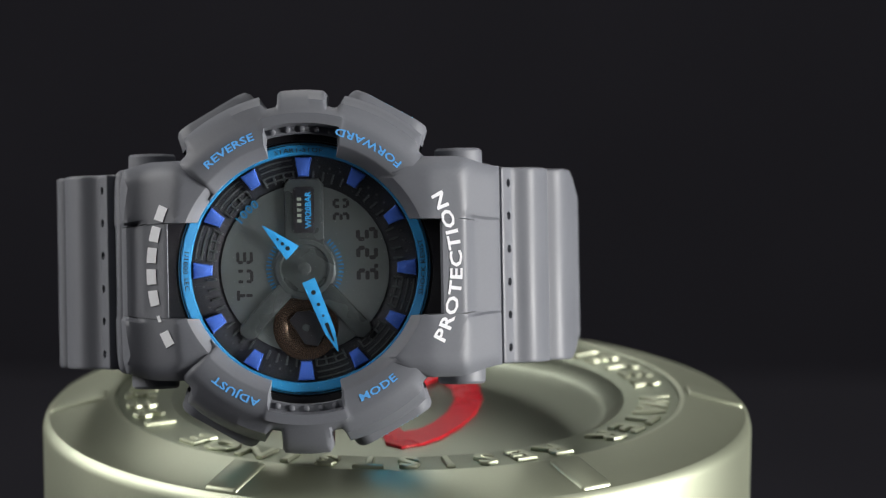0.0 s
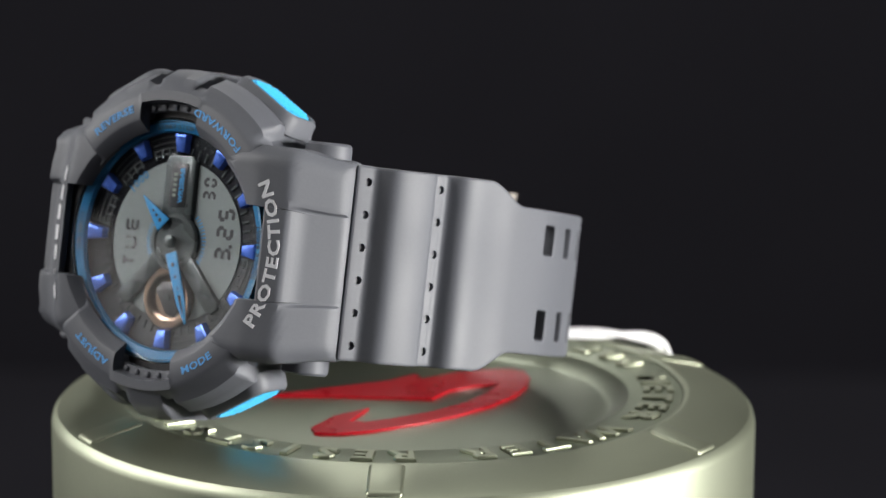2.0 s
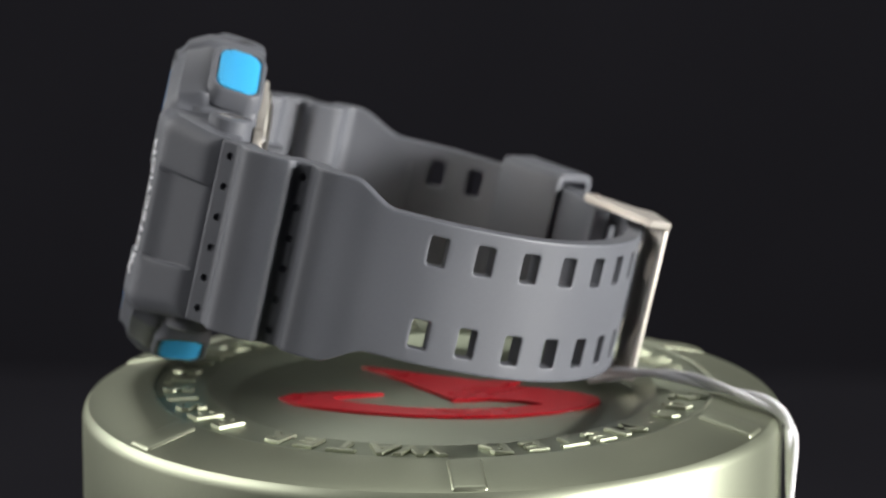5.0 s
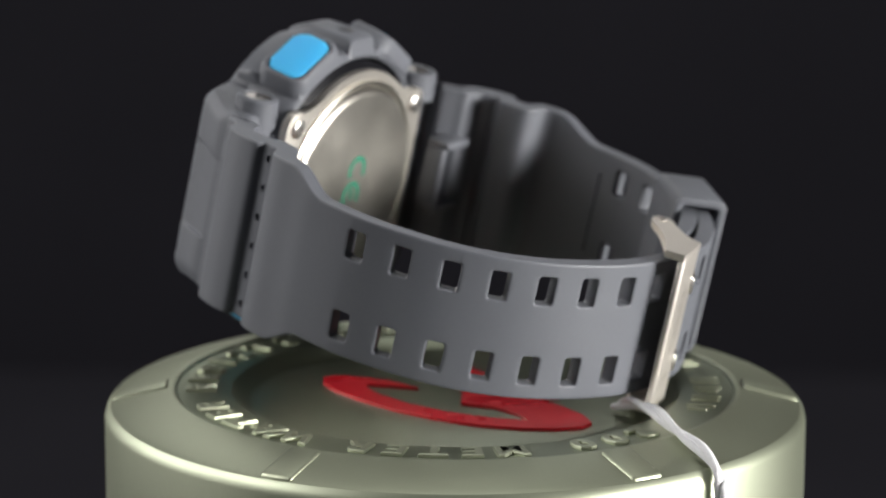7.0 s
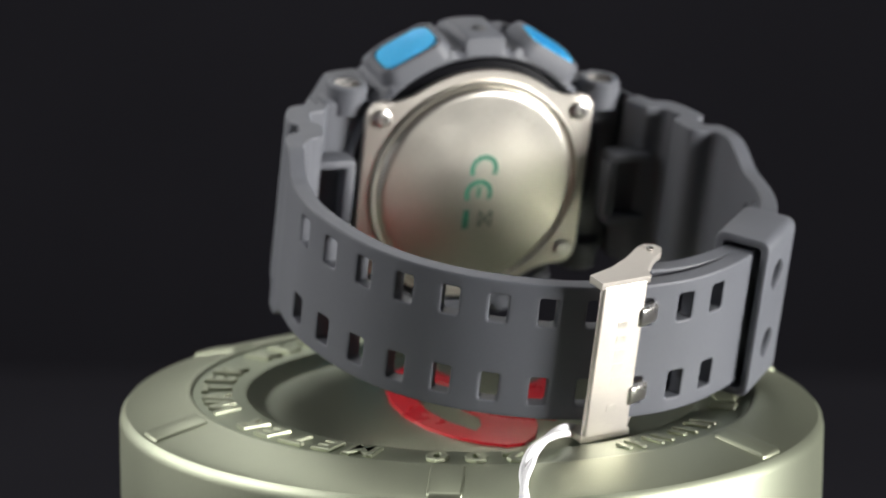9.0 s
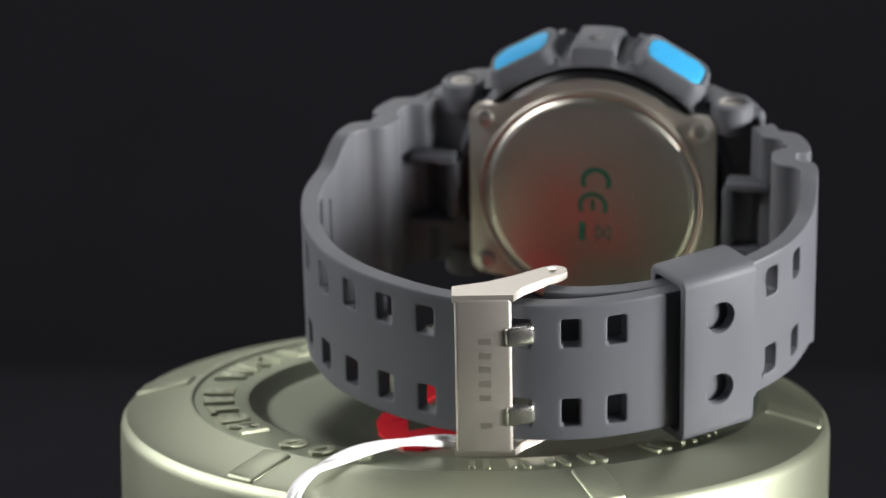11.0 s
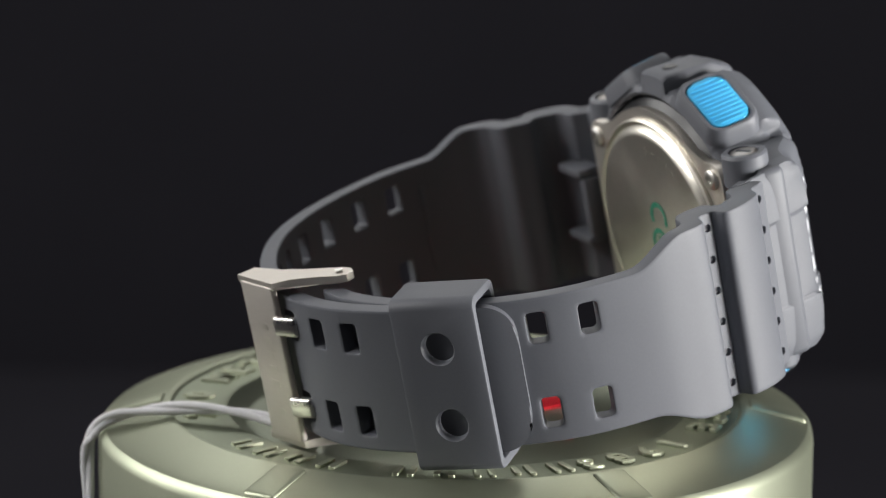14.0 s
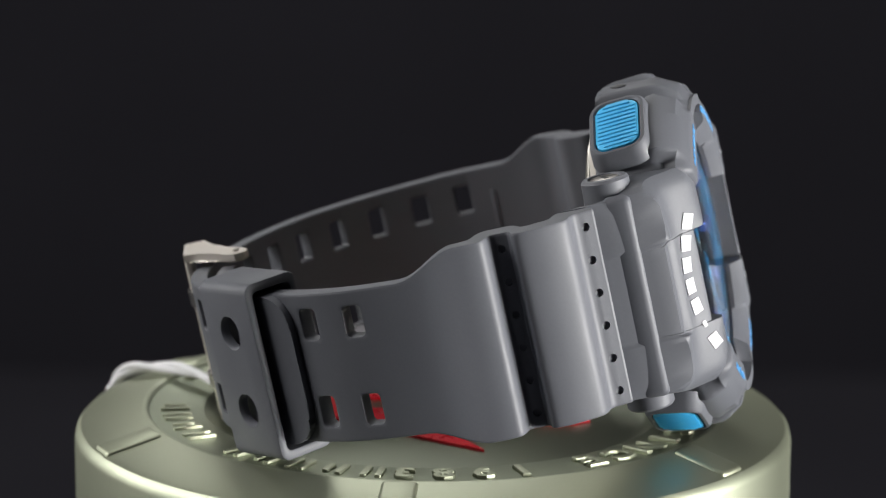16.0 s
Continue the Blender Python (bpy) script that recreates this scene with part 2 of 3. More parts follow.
def bezel_mesh():
    """The resin ring: raised on the diagonals, cut low at the four quarters, with guards on its rim."""
    bm = bmesh.new()
    n = 360
    rings = []
    for k in range(n):
        a = k * 360 / n
        q = abs((a % 180) - 90)                      # from the top and bottom quarter
        gap_v = 1 - smooth_step(15.5, 16.8, q)       # cut at the top and bottom
        gap_h = smooth_step(90 - 22.5, 90 - 21.0, q)  # cut at the sides
        zt = 4.0 + 0.4 * math.cos(radians(a)) - (1.3 if a < 90 or a > 270 else 2.4) * smooth_step(90 - 42, 90 - 37, q)
        ro = 22.5
        bump = 1 - smooth_step(7.6, 9.2, q)
        guard = smooth_step(12.4, 13.8, q) * (1 - smooth_step(42.0, 45.5, q))
        low = max(bump, guard)
        ro_low = ro + (2.2 if a < 180 else 3.0) * bump + 2.0 * guard
        # the lip: a slope towards the glass on the diagonals, a sunk ledge in the cut-outs
        gap = max(gap_v, gap_h)
        rin = 15.9 + 2.6 * gap
        zi = 2.35 - 0.1 * gap
        rs = 17.4 + 2.2 * gap
        zs = zt - 0.12 - (zt - 2.45) * gap
        wall_r = max(17.8, rin)
        prof = [(rin, 2.05), (rin, zi - 0.12), (rin + 0.12, zi), (rs, zs), (rs + 0.35, zt), (rs + (ro - rs) * 0.6, zt - 0.1), (ro - 1.2, zt - 0.5), (ro - 0.5, zt - 1.2),
                (ro + (ro_low - ro) * 0.35, zt - 2.3 + 0.5 * low), (ro_low - 0.55, -0.2 + 0.5 * low), (ro_low, -1.1 + 0.3 * low), (ro_low - 0.2 * guard, -2.0), (ro_low - 1.4 * guard, -3.0), (ro_low - 1.4 * guard, -8.6), (ro_low - 0.5 - guard, -9.4), (21.5, -9.8), (21.0, -9.4), (20.8, -6.0), (20.6, -2.5), (wall_r, -1.8), (wall_r, 1.98)]
        cap = 6.0 - 6.8 * smooth_step(50, 56, q)     # sunk under the lug covers
        rings.append([bm.verts.new((r * math.cos(radians(a)), r * math.sin(radians(a)), min(z, cap + 0.01 * i))) for i, (r, z) in enumerate(prof)])
    m = len(rings[0])
    for k in range(n):
        A, B = rings[k], rings[(k + 1) % n]
        for i in range(m):
            j = (i + 1) % m
            bm.faces.new((A[i], B[i], B[j], A[j]))
    return bm


bezel = part("bezel", bezel_mesh(), RESIN, watch, "grey resin bezel with cut-outs", None, True, 40)


def plate_top(x, y=0.0, steep=False):
    d = max(0, x - 17.5)
    if steep:
        return 3.6 - 0.9 * min(d, 5.5) + 0.168 * max(0.0, min(d, 5.5) - 3.0) ** 2 - 0.06 * max(0.0, d - 5.5) - 3.75 * max(0.0, d - 7.3) - 0.30 * smooth_step(6.6, 8.0, d) - 0.010 * max(0, abs(y) - 5) ** 2
    return 4.45 - 0.25 * d - 1.14 * max(0.0, d - 4.8) - 0.25 * smooth_step(4.2, 5.4, d)


def plate_lip(x, y):
    """How far the cover slopes down towards the glass."""
    return 1.7 * (1 - smooth_step(15.6, 17.6, math.hypot(x, y)))


def plate_recess(x, y):
    return 0.85 * smooth_step(22.0, 23.6, x) * (1 - smooth_step(6.7, 7.3, abs(y)))


def lug_plate(steep):
    """The cover that runs from the dial's side down to the strap."""
    bm = bmesh.new()
    ys = [-15.1, -14.8, -14.3, -13.7, -13.0, -12.2, -11, -9.5, -8, -7.4, -7.2, -7.0, -6.8, -6.6, -6.45, -5, -3, -1.5, 0]
    ys += [-y for y in ys[-2::-1]]
    top, low = [], []
    for y in ys:
        e = max(0.0, (abs(y) - 12.9) / 2.2)
        ay = abs(y)
        x0 = 18.7 if ay < 6.5 else math.sqrt(15.95 ** 2 - ay * ay) if ay < 12.2 else 10.27 + (ay - 12.2) * 2.2
        col, colb = [], []
        for i in range(25):
            x = x0 + (27.05 - x0) * i / 24
            yt = y * (1 - 0.085 * smooth_step(20.5, 27, x))
            z = plate_top(x, y, steep) - plate_recess(x, y) - 1.5 * e * e - plate_lip(x, y) - (0.2 if i == 0 else 0) - (0.3 if i == 24 else 0)
            col.append(bm.verts.new((x, yt, z)))
            colb.append(bm.verts.new((x, yt, min(2.0, z - 0.2) if math.hypot(x, y) < 17.8 else min(-1.0, z - 2.0) if math.hypot(x, y) < 20.6 else min(-6.0, z - 2.0) if i < 24 else min(-9.0, z - 2))))
        top.append(col)
        low.append(colb)
    n, m = len(ys), 25
    for a in range(n - 1):
        for i in range(m - 1):
            bm.faces.new((top[a][i], top[a + 1][i], top[a + 1][i + 1], top[a][i + 1]))
            bm.faces.new((low[a][i], low[a][i + 1], low[a + 1][i + 1], low[a + 1][i]))
        bm.faces.new((top[a][0], low[a][0], low[a + 1][0], top[a + 1][0]))
        bm.faces.new((top[a][-1], top[a + 1][-1], low[a + 1][-1], low[a][-1]))
    for i in range(m - 1):
        bm.faces.new((top[0][i], top[0][i + 1], low[0][i + 1], low[0][i]))
        bm.faces.new((top[-1][i], low[-1][i], low[-1][i + 1], top[-1][i + 1]))
    return bm


plate_right = part("lug_cover", lug_plate(False), RESIN, watch, "grey resin cover with white lettering", None, True, 32)
plate_left = part("lug_cover", lug_plate(True), RESIN, watch, "grey resin cover with white brand marks", pose(0, 0, 0, 0, 0, 180), True, 32)


def on_plate(x, y):
    return plate_top(abs(x)) - plate_recess(abs(x), y)


def plate_word(words, size, mid_r, spacing, stretch):
    bm = text_bm(words, size, 0.1, spacing, stretch, 0.06)
    bmesh.ops.triangulate(bm, faces=bm.faces[:])
    bmesh.ops.subdivide_edges(bm, edges=[e for e in bm.edges if e.calc_length() > 0.8], cuts=1)
    return bend(bm, mid_r, 0, True, on_plate, 0.04)


part("lettering", plate_word("PROTECTION", 2.35, 20.95, 1.06, 1.40), WHITE_INK, plate_right, "white printed word")


def mark_bars():
    """Plain bars in place of the maker's word."""
    out = []
    for k in range(7):
        x = (k - 3) * 2.95
        w, h = (0.9, 0.45) if k == 1 else (2.1, 1.35)
        n = 4
        top = [(x - w / 2 + w * i / n, h / 2) for i in range(n, -1, -1)]
        out.append(slab([(x - w / 2 + w * i / n, -h / 2) for i in range(n + 1)] + top, 0, 0.08))
    bm = merge(out)
    # on the turned cover the tops point outwards
    return bend(bm, 21.1, 2.0, False, lambda x, y: plate_top(x, y, True) - plate_recess(x, y), 0.12)


part("lettering", mark_bars(), WHITE_INK, plate_left, "plain white marks")


# words on the diagonals of the bezel
def bezel_word(words, mid, inward):
    return part("lettering", bend(text_bm(words, 1.45, 0.1, 1.05, 1.38, 0.03), 19.3, mid, inward, lambda x, y: 3.92 + 0.02 * x, 0.05), BLUE_INK, bezel, "blue printed word")


bezel_word("REVERSE", 121.5, False)
bezel_word("FORWARD", 61, True)
bezel_word("ADJUST", 240, False)
bezel_word("MODE", -59, True)

# ledges with studs in the top and bottom cut-outs
for side in (90, 270):
    for k in range(5):
        a = radians(side + (k - 2) * 6.0)
        bm = lathe([(0.42, -0.2), (0.42, 0.12), (0.3, 0.22), (0, 0.25)], 12)
        part("stud", bm, RESIN, bezel, "", at(19.15 * math.cos(a), 19.15 * math.sin(a), 2.45))

# case, flange, dial
part("case", lathe([(16.2, -1.6), (19.7, -1.2), (19.7, 0.9), (17.65, 0.9), (17.6, 0.0), (16.2, -0.2)], 120, True), BLACK, watch, "black inner case")
part("case_middle", lathe([(0, -10.2), (19.0, -10.2), (20.4, -9), (20.4, -2), (0, -2)], 96), BLACK, watch, "black plastic case middle")
part("flange", lathe([(17.0, 0.0), (17.0, 1.05), (16.85, 1.1), (15.75, 0.7), (15.6, 0.0)], 160, True), FLANGE_BLUE, watch, "blue ring round the dial")
dial = part("dial", lathe([(0, -2.0), (16.4, -2.0), (16.4, -0.6), (12.2, -1.1), (11.9, -1.3), (0, -1.3)], 120), DIAL_BLACK, watch, "black dial")
part("crystal", lathe([(0, 1.15), (17.2, 1.15), (17.3, 1.3), (17.3, 1.75), (17.1, 1.95), (0, 1.95)], 120), GLASS, watch, "clear flat glass").visible_shadow = False

for w, mid, inw in (("START-STOP", 92, False), ("SHOCK RESIST", 0, True), ("1/1000 SEC", 180, True)):
    part("flange_lettering", bend(text_bm(w, 0.95, 0.05, 1.05, 1.2, 0.01), 16.35, mid, inw, lambda x, y: 0.95, 0.05), LCD_INK, watch)

part("lcd", lathe([(0, -1.28), (11.6, -1.28), (11.6, -1.12), (0, -1.12)], 96), LCD, dial, "dark grey liquid crystal display")


def marker(long):
    bm = slab([(-1.2, 0), (1.2, 0), (0.75, -long), (-0.75, -long)], -1.0, 0.55, 0.45)
    for v in bm.verts:
        if v.co.y < -long * 0.6:
            v.co.z -= 0.3
    return bm


for k in range(12):
    a = 30 * k
    part("hour_marker", marker(2.7 if k % 3 == 0 else 2.4), MARKER_BLUE, dial, "", pose(0, 0, 0, 0, 0, a) @ at(0, 15.4, 0))
for k in range(60):
    if k % 5:
        part("minute_mark", box(0, 0, 0, 0.28, 1.3, 0.3), ARM_GREY, dial, "", pose(0, 0, 0, 0, 0, 6 * k) @ at(0, 12.9, -0.95), False)

# three arms that meet at the centre
for a, w, r1 in ((0, 5.4, 12.4), (137, 2.6, 12.6), (-137, 2.6, 12.6)):
    part("dial_arm", slab([(-w / 2, 2.6), (w / 2, 2.6), (w / 2, r1 - 0.8), (w / 2 - 0.7, r1), (-w / 2 + 0.7, r1), (-w / 2, r1 - 0.8)], -1.2, -0.35, 0.3), ARM_GREY, dial, "", pose(0, 0, 0, 0, 0, a))
part("dial_hub", lathe([(4.3, -1.2), (4.3, -0.6), (4.0, -0.3), (3.4, -0.25), (3.2, -0.5), (0, -0.5)], 64), ARM_GREY, dial)
part("name_window", slab(rounded(2.9, 6.4, 0.4), -0.34, -0.22, 0.08), BLACK, dial, "dark window with printed words", at(0, 8.1, 0))
part("window_words", text_bm("WR20BAR", 1.12, 0.04, 1.0, 1.0, 0.03), BLUE_PAINT, dial, "blue printed words", at(0.62, 8.1, -0.19, 0, 0, 90))
for k in range(5):
    part("window_mark", box(0, 0, 0, 0.6, 0.42, 0.04), GREY_INK, dial, "", at(-0.62, 6.6 + 0.75 * k, -0.2), False)

SEGMENTS = {"0": "abcdef", "2": "abdeg", "3": "abcdg", "5": "acdfg", "T": "axy", "U": "bcdef", "E": "adefg"}


def segment_digits(words, tall, wide, gap):
    """Seven-segment figures in a row, centred on the origin."""
    th = tall * 0.19
    bars, x = [], 0.0
    h = tall / 2

    def bar(cx, cy, sx, sy):
        bars.append(slab([(cx + px, cy + py) for px, py in rounded(sx, sy, min(sx, sy) * 0.3, 2)], 0, 0.04))
    for ch in words:
        if ch == ".":
            bar(x - gap * 0.5, -h + th / 2, th, th)
            x += th
            continue
        for seg in SEGMENTS[ch]:
            if seg in "adg":
                bar(x + wide / 2, {"a": h - th / 2, "g": 0, "d": -h + th / 2}[seg], wide - th * 1.2, th)
            elif seg in "xy":
                bar(x + wide / 2, h / 2 - th * 0.3 if seg == "x" else -h / 2, th, h - th * 0.6)
            else:
                bar(x + (wide - th / 2 if seg in "bc" else th / 2), h / 2 if seg in "bf" else -h / 2, th, h - th * 1.1)
        x += wide + gap
    bm = merge(bars)
    bmesh.ops.translate(bm, verts=bm.verts[:], vec=(-(x - gap) / 2, 0, 0))
    return bm


for w, x, y, tall, wide, gap in (("TUE", -8.3, -0.9, 2.3, 1.9, 0.75), ("3.25", 8.6, 1.8, 3.0, 1.9, 0.65), ("30", 5.1, 8.0, 2.3, 1.3, 0.6)):
    part("digits", segment_digits(w, tall, wide, gap), LCD_INK, dial, "", at(x, y, -1.1, 0, 0, 90))
part("numerals", bend(text_bm("1000", 1.7, 0.04, 1.1, 1.1, 0.02), 11.2, 135, False, None, -1.06), FLANGE_BLUE, dial)
# fine print on the sloping outer ring: rows of plain grey lines in two quarters, dots in the others
for k in range(12):
    mid = 75 - 30 * k
    if k in (3, 4, 5, 9, 10, 11):
        for r in (12.6, 13.4, 14.2, 15.0):
            arc = [(r * math.cos(radians(mid + d)), r * math.sin(radians(mid + d))) for d in (-9, -4.5, 0, 4.5, 9)] + [((r + 0.22) * math.cos(radians(mid + d)), (r + 0.22) * math.sin(radians(mid + d))) for d in (9, 4.5, 0, -4.5, -9)]
            part("print_line", slab(arc, -1.0, -1.02 + 0.119 * (r - 12.2) + 0.04), DIM_INK, dial, "", None, False)
    else:
        for d in (-6, 0, 6):
            part("print_dot", lathe([(0, 0), (0.16, 0), (0.16, 0.05), (0, 0.05)], 10), DIM_INK, dial, "", at(14.2 * math.cos(radians(mid + d)), 14.2 * math.sin(radians(mid + d)), -0.84))
for k in range(17):
    for side in (0, 180):
        part("scale_tick", box(0, 0, 0, 0.7, 0.16, 0.06), BLUE_PAINT, dial, "", pose(0, 0, 0, 0, 0, side - 48 + 6 * k) @ at(5.0, 0, -1.07), False)
part("subdial", lathe([(0, -1.1), (4.5, -1.1), (4.5, -0.62), (4.2, -0.5), (2.6, -0.85), (2.5, -0.95), (0, -0.95)], 64), BRONZE, dial, "bronze mirrored sub-dial", at(0, -8.1, 0))
part("subdial_hand", slab([(-2.3, 1.0), (-1.2, 2.2), (0.6, 2.4), (2.2, 1.2), (2.6, -0.8), (1.6, -2.6), (-0.2, -2.3), (-1.0, -0.9)], -0.72, -0.5, 0.1), BLACK, dial, "black disc hand", at(0, -8.1, 0))
part("subdial_pin", lathe([(0, -0.6), (0.5, -0.6), (0.5, -0.3), (0, -0.25)], 20), ARM_GREY, dial, "", at(0, -8.1, 0))


def hand(name, base, tip, w0, w1, z):
    d = Vector((tip[0] - base[0], tip[1] - base[1]))
    L = d.length
    ang = math.degrees(math.atan2(d.y, d.x)) - 90
    ob = part(name, slab([(-w0 / 2, 0), (w0 / 2, 0), (w1 / 2, L * 0.72), (0.08, L), (-0.08, L), (-w1 / 2, L * 0.72)], 0, 0.2, 0.05), BLUE_PAINT, watch, "bright blue pierced hand", at(base[0], base[1], z, 0, 0, ang))
    for k, f in enumerate((0.17, 0.34, 0.5)):
        part("hand_hole", lathe([(0, 0.2), (0.33 - 0.07 * k, 0.2), (0.33 - 0.07 * k, 0.215), (0, 0.215)], 20), BLACK, ob, "", at(0, L * f, 0))
    if w1 > 1:
        part("hand_slot", slab([(-0.28, L * 0.6), (0.28, L * 0.6), (0.1, L * 0.86), (-0.1, L * 0.86)], 0.2, 0.215), BLACK, ob)
    return ob


hand("hour_hand", (-1.6, 2.2), (-5.7, 6.0), 2.6, 0.9, 0.1)
hand("minute_hand", (0.5, -1.6), (4.4, -11.4), 1.9, 1.5, 0.35)
part("hub_cap", lathe([(0, 0.1), (0.9, 0.1), (0.9, 0.6), (0.6, 0.75), (0, 0.75)], 32), ARM_GREY, watch)


# ---------- pushers and screws on the case ----------
def button_face():
    return slab(rounded(9.4, 6.2, 1.7, 6), 0, 1.0, 0.35)


RIB_LONG = mesh_of("rib", box(0, 0, 1.02, 0.4, 5.6, 0.3, 0.12, 2), BUTTON_BLUE)
RIB_SHORT = mesh_of("rib", box(0, 0, 1.02, 0.4, 4.0, 0.3, 0.12, 2), BUTTON_BLUE)


def guard_ring():
    out, inn = rounded(11.3, 8.0, 2.4, 8), rounded(9.7, 6.5, 1.8, 8)
    bm = bmesh.new()
    n = len(out)
    rows = [[bm.verts.new((x * s, y * s, z)) for x, y in o] for o, s, z in ((out, 1.12, -2.2), (out, 1.04, 0.1), (out, 0.97, 0.55), (inn, 1.06, 0.6), (inn, 1.0, 0.4), (inn, 1.0, -1.0))]
    for a, b in zip(rows, rows[1:]):
        for k in range(n):
            bm.faces.new((a[k], a[(k + 1) % n], b[(k + 1) % n], b[k]))
    return bm


for a in (61, 120, 240, 299):
    base = pose(0, 0, 0, 0, 0, a) @ at(24.4, 0, -5.8, 0, 97, 0) @ pose(0, 0, 0, 0, 0, 90)
    part("pusher_guard", guard_ring(), RESIN, watch, "", base)
    pusher = part("pusher", button_face(), BUTTON_BLUE, watch, "ribbed bright blue push button", base @ at(0, 0, -0.4))
    for k in range(11):
        rib = new("rib", RIB_LONG if abs(k - 5) < 5 else RIB_SHORT)
        rib.parent, rib.matrix_local = pusher, at(-4.0 + 0.8 * k, 0, 0)

for sx in (-1, 1):
    for sy in (-1, 1):
        boss = part("lug_boss", lathe([(3.4, -4), (3.3, 0.2), (3.0, 0.55), (2.3, 0.6), (2.1, 0.25), (0, 0.2)], 40), RESIN, watch, "", at(sx * 21.4, sy * 15.8, -5.9 if sx > 0 else -7.9, -90 * sy, 0, 0))
        part("screw", lathe([(0, 0.2), (1.95, 0.2), (1.95, 0.42), (1.65, 0.55), (0, 0.55)], 32), SCREW, boss, "steel screw")
        part("screw_slot", box(0, 0, 0.56, 2.4, 0.6, 0.06), BLACK, boss, "", pose(0, 0, 0, 0, 0, 25), False)
# side blocks of the lugs under the covers
for sx in (-1, 1):
    part("lug_block", box(sx * 22.0, 0, -6.4, 8.6, 28.4, 4.0, 1.0, 3), RESIN, watch)

for a in (90, 270):
    r = 24.72 if a == 90 else 25.52
    part("guard_hole", lathe([(0, 0.02), (1.0, 0.02), (1.15, 0.05), (1.15, -0.4), (0, -0.4)], 24), BLACK, bezel, "", pose(0, 0, 0, 0, 0, a) @ at(r, 0, -6.2, 0, 90, 0))

# ---------- steel back ----------
quarter = [(19.5, 0.0), (19.5, 11.5), (19.2, 13.2), (18.2, 14.3), (16.6, 14.6), (14.6, 14.4)]
quarter += [(19.4 * math.cos(radians(a)), 19.4 * math.sin(radians(a))) for a in range(52, 91, 4)]
half_back = quarter + [(-x, y) for x, y in quarter[-2::-1]]
back_outline = half_back + [(x, -y) for x, y in half_back[-2:0:-1]]
back = part("back_plate", slab(back_outline[::-1], -10.9, -12.3, 0.2), STEEL_BACK, watch, "brushed steel case back", at(0, 0, 1.2))
for sx in (-1, 1):
    for sy in (-1, 1):
        part("screw", lathe([(0, -12.3), (1.5, -12.3), (1.5, -12.8), (1.2, -13.0), (0.5, -13.0), (0.5, -12.7), (0, -12.7)], 28), CHROME, back, "", at(sx * 17.0, sy * 12.1, 0))
part("back_disc", lathe([(17.9, -12.2), (17.9, -12.85), (17.6, -13.05), (17.2, -12.95), (16.9, -12.75), (16.5, -13.2), (16.1, -13.5), (15.5, -13.6), (0, -13.65)], 120), STEEL_DISC, back, "polished steel disc with a sticker print")
for k, y in enumerate((3.2, -1.0)):
    arc = [(2.4 * math.cos(radians(a)), 2.4 * math.sin(radians(a))) for a in range(60, 301, 12)] + [(1.65 * math.cos(radians(a)), 1.65 * math.sin(radians(a))) for a in range(300, 59, -12)]
    mark = part("green_mark", slab(arc, 0, 0.04), GREEN_INK, back, "", at(-0.9 + 0.5 * k, y, -13.66, 0, 180, 0) @ pose(0, 0, 0, 0, 0, -90), False)
    if k:
        part("green_mark", box(0.75 - 1.0, 0, 0.02, 1.9, 0.6, 0.04), GREEN_INK, back, "", at(-0.9 + 0.5 * k, y, -13.66, 0, 180, 0) @ pose(0, 0, 0, 0, 0, -90), False)
ENGRAVED = mesh_of("engraved_mark", box(0, 0, 0, 0.28, 1.3, 0.03), STEEL_DISC, False)
SHORT_MARK = mesh_of("engraved_mark", box(0, 0.2, 0, 0.7, 0.3, 0.03), STEEL_DISC, False)
for k in range(44):
    if k % 7 != 6:
        mark = new("engraved_mark", SHORT_MARK if k % 3 == 1 else ENGRAVED)
        mark.parent, mark.matrix_local = back, pose(0, 0, 0, 0, 0, 360 * k / 44) @ at(0, 13.3, -13.63)
part("green_bar", box(0, 0, 0, 1.0, 3.2, 0.04), GREEN_INK, back, "", at(1.3, -5.4, -13.7), False)
for turn in (38, -38):
    part("grey_mark", box(0, 0, 0, 0.4, 3.4, 0.04), GREY_INK, back, "", at(-2.0, -5.4, -13.7, 0, 0, turn), False)
for dx in (-1.1, 1.0):
    part("grey_mark", box(0, 0, 0, 0.35, 2.3, 0.04), GREY_INK, back, "", at(-2.0 + dx, -5.4, -13.695), False)


# ---------- the strap ----------
def catmull(pts, n=8):
    out = []
    P = [pts[0]] + list(pts) + [pts[-1]]
    for i in range(1, len(P) - 2):
        p0, p1, p2, p3 = (Vector(q) for q in P[i - 1:i + 3])
        for k in range(n):
            t = k / n
            out.append(0.5 * ((2 * p1) + (p2 - p0) * t + (2 * p0 - 5 * p1 + 4 * p2 - p3) * t * t + (3 * p1 - p0 - 3 * p2 + p3) * t ** 3))
    out.append(Vector(P[-2]))
    return out


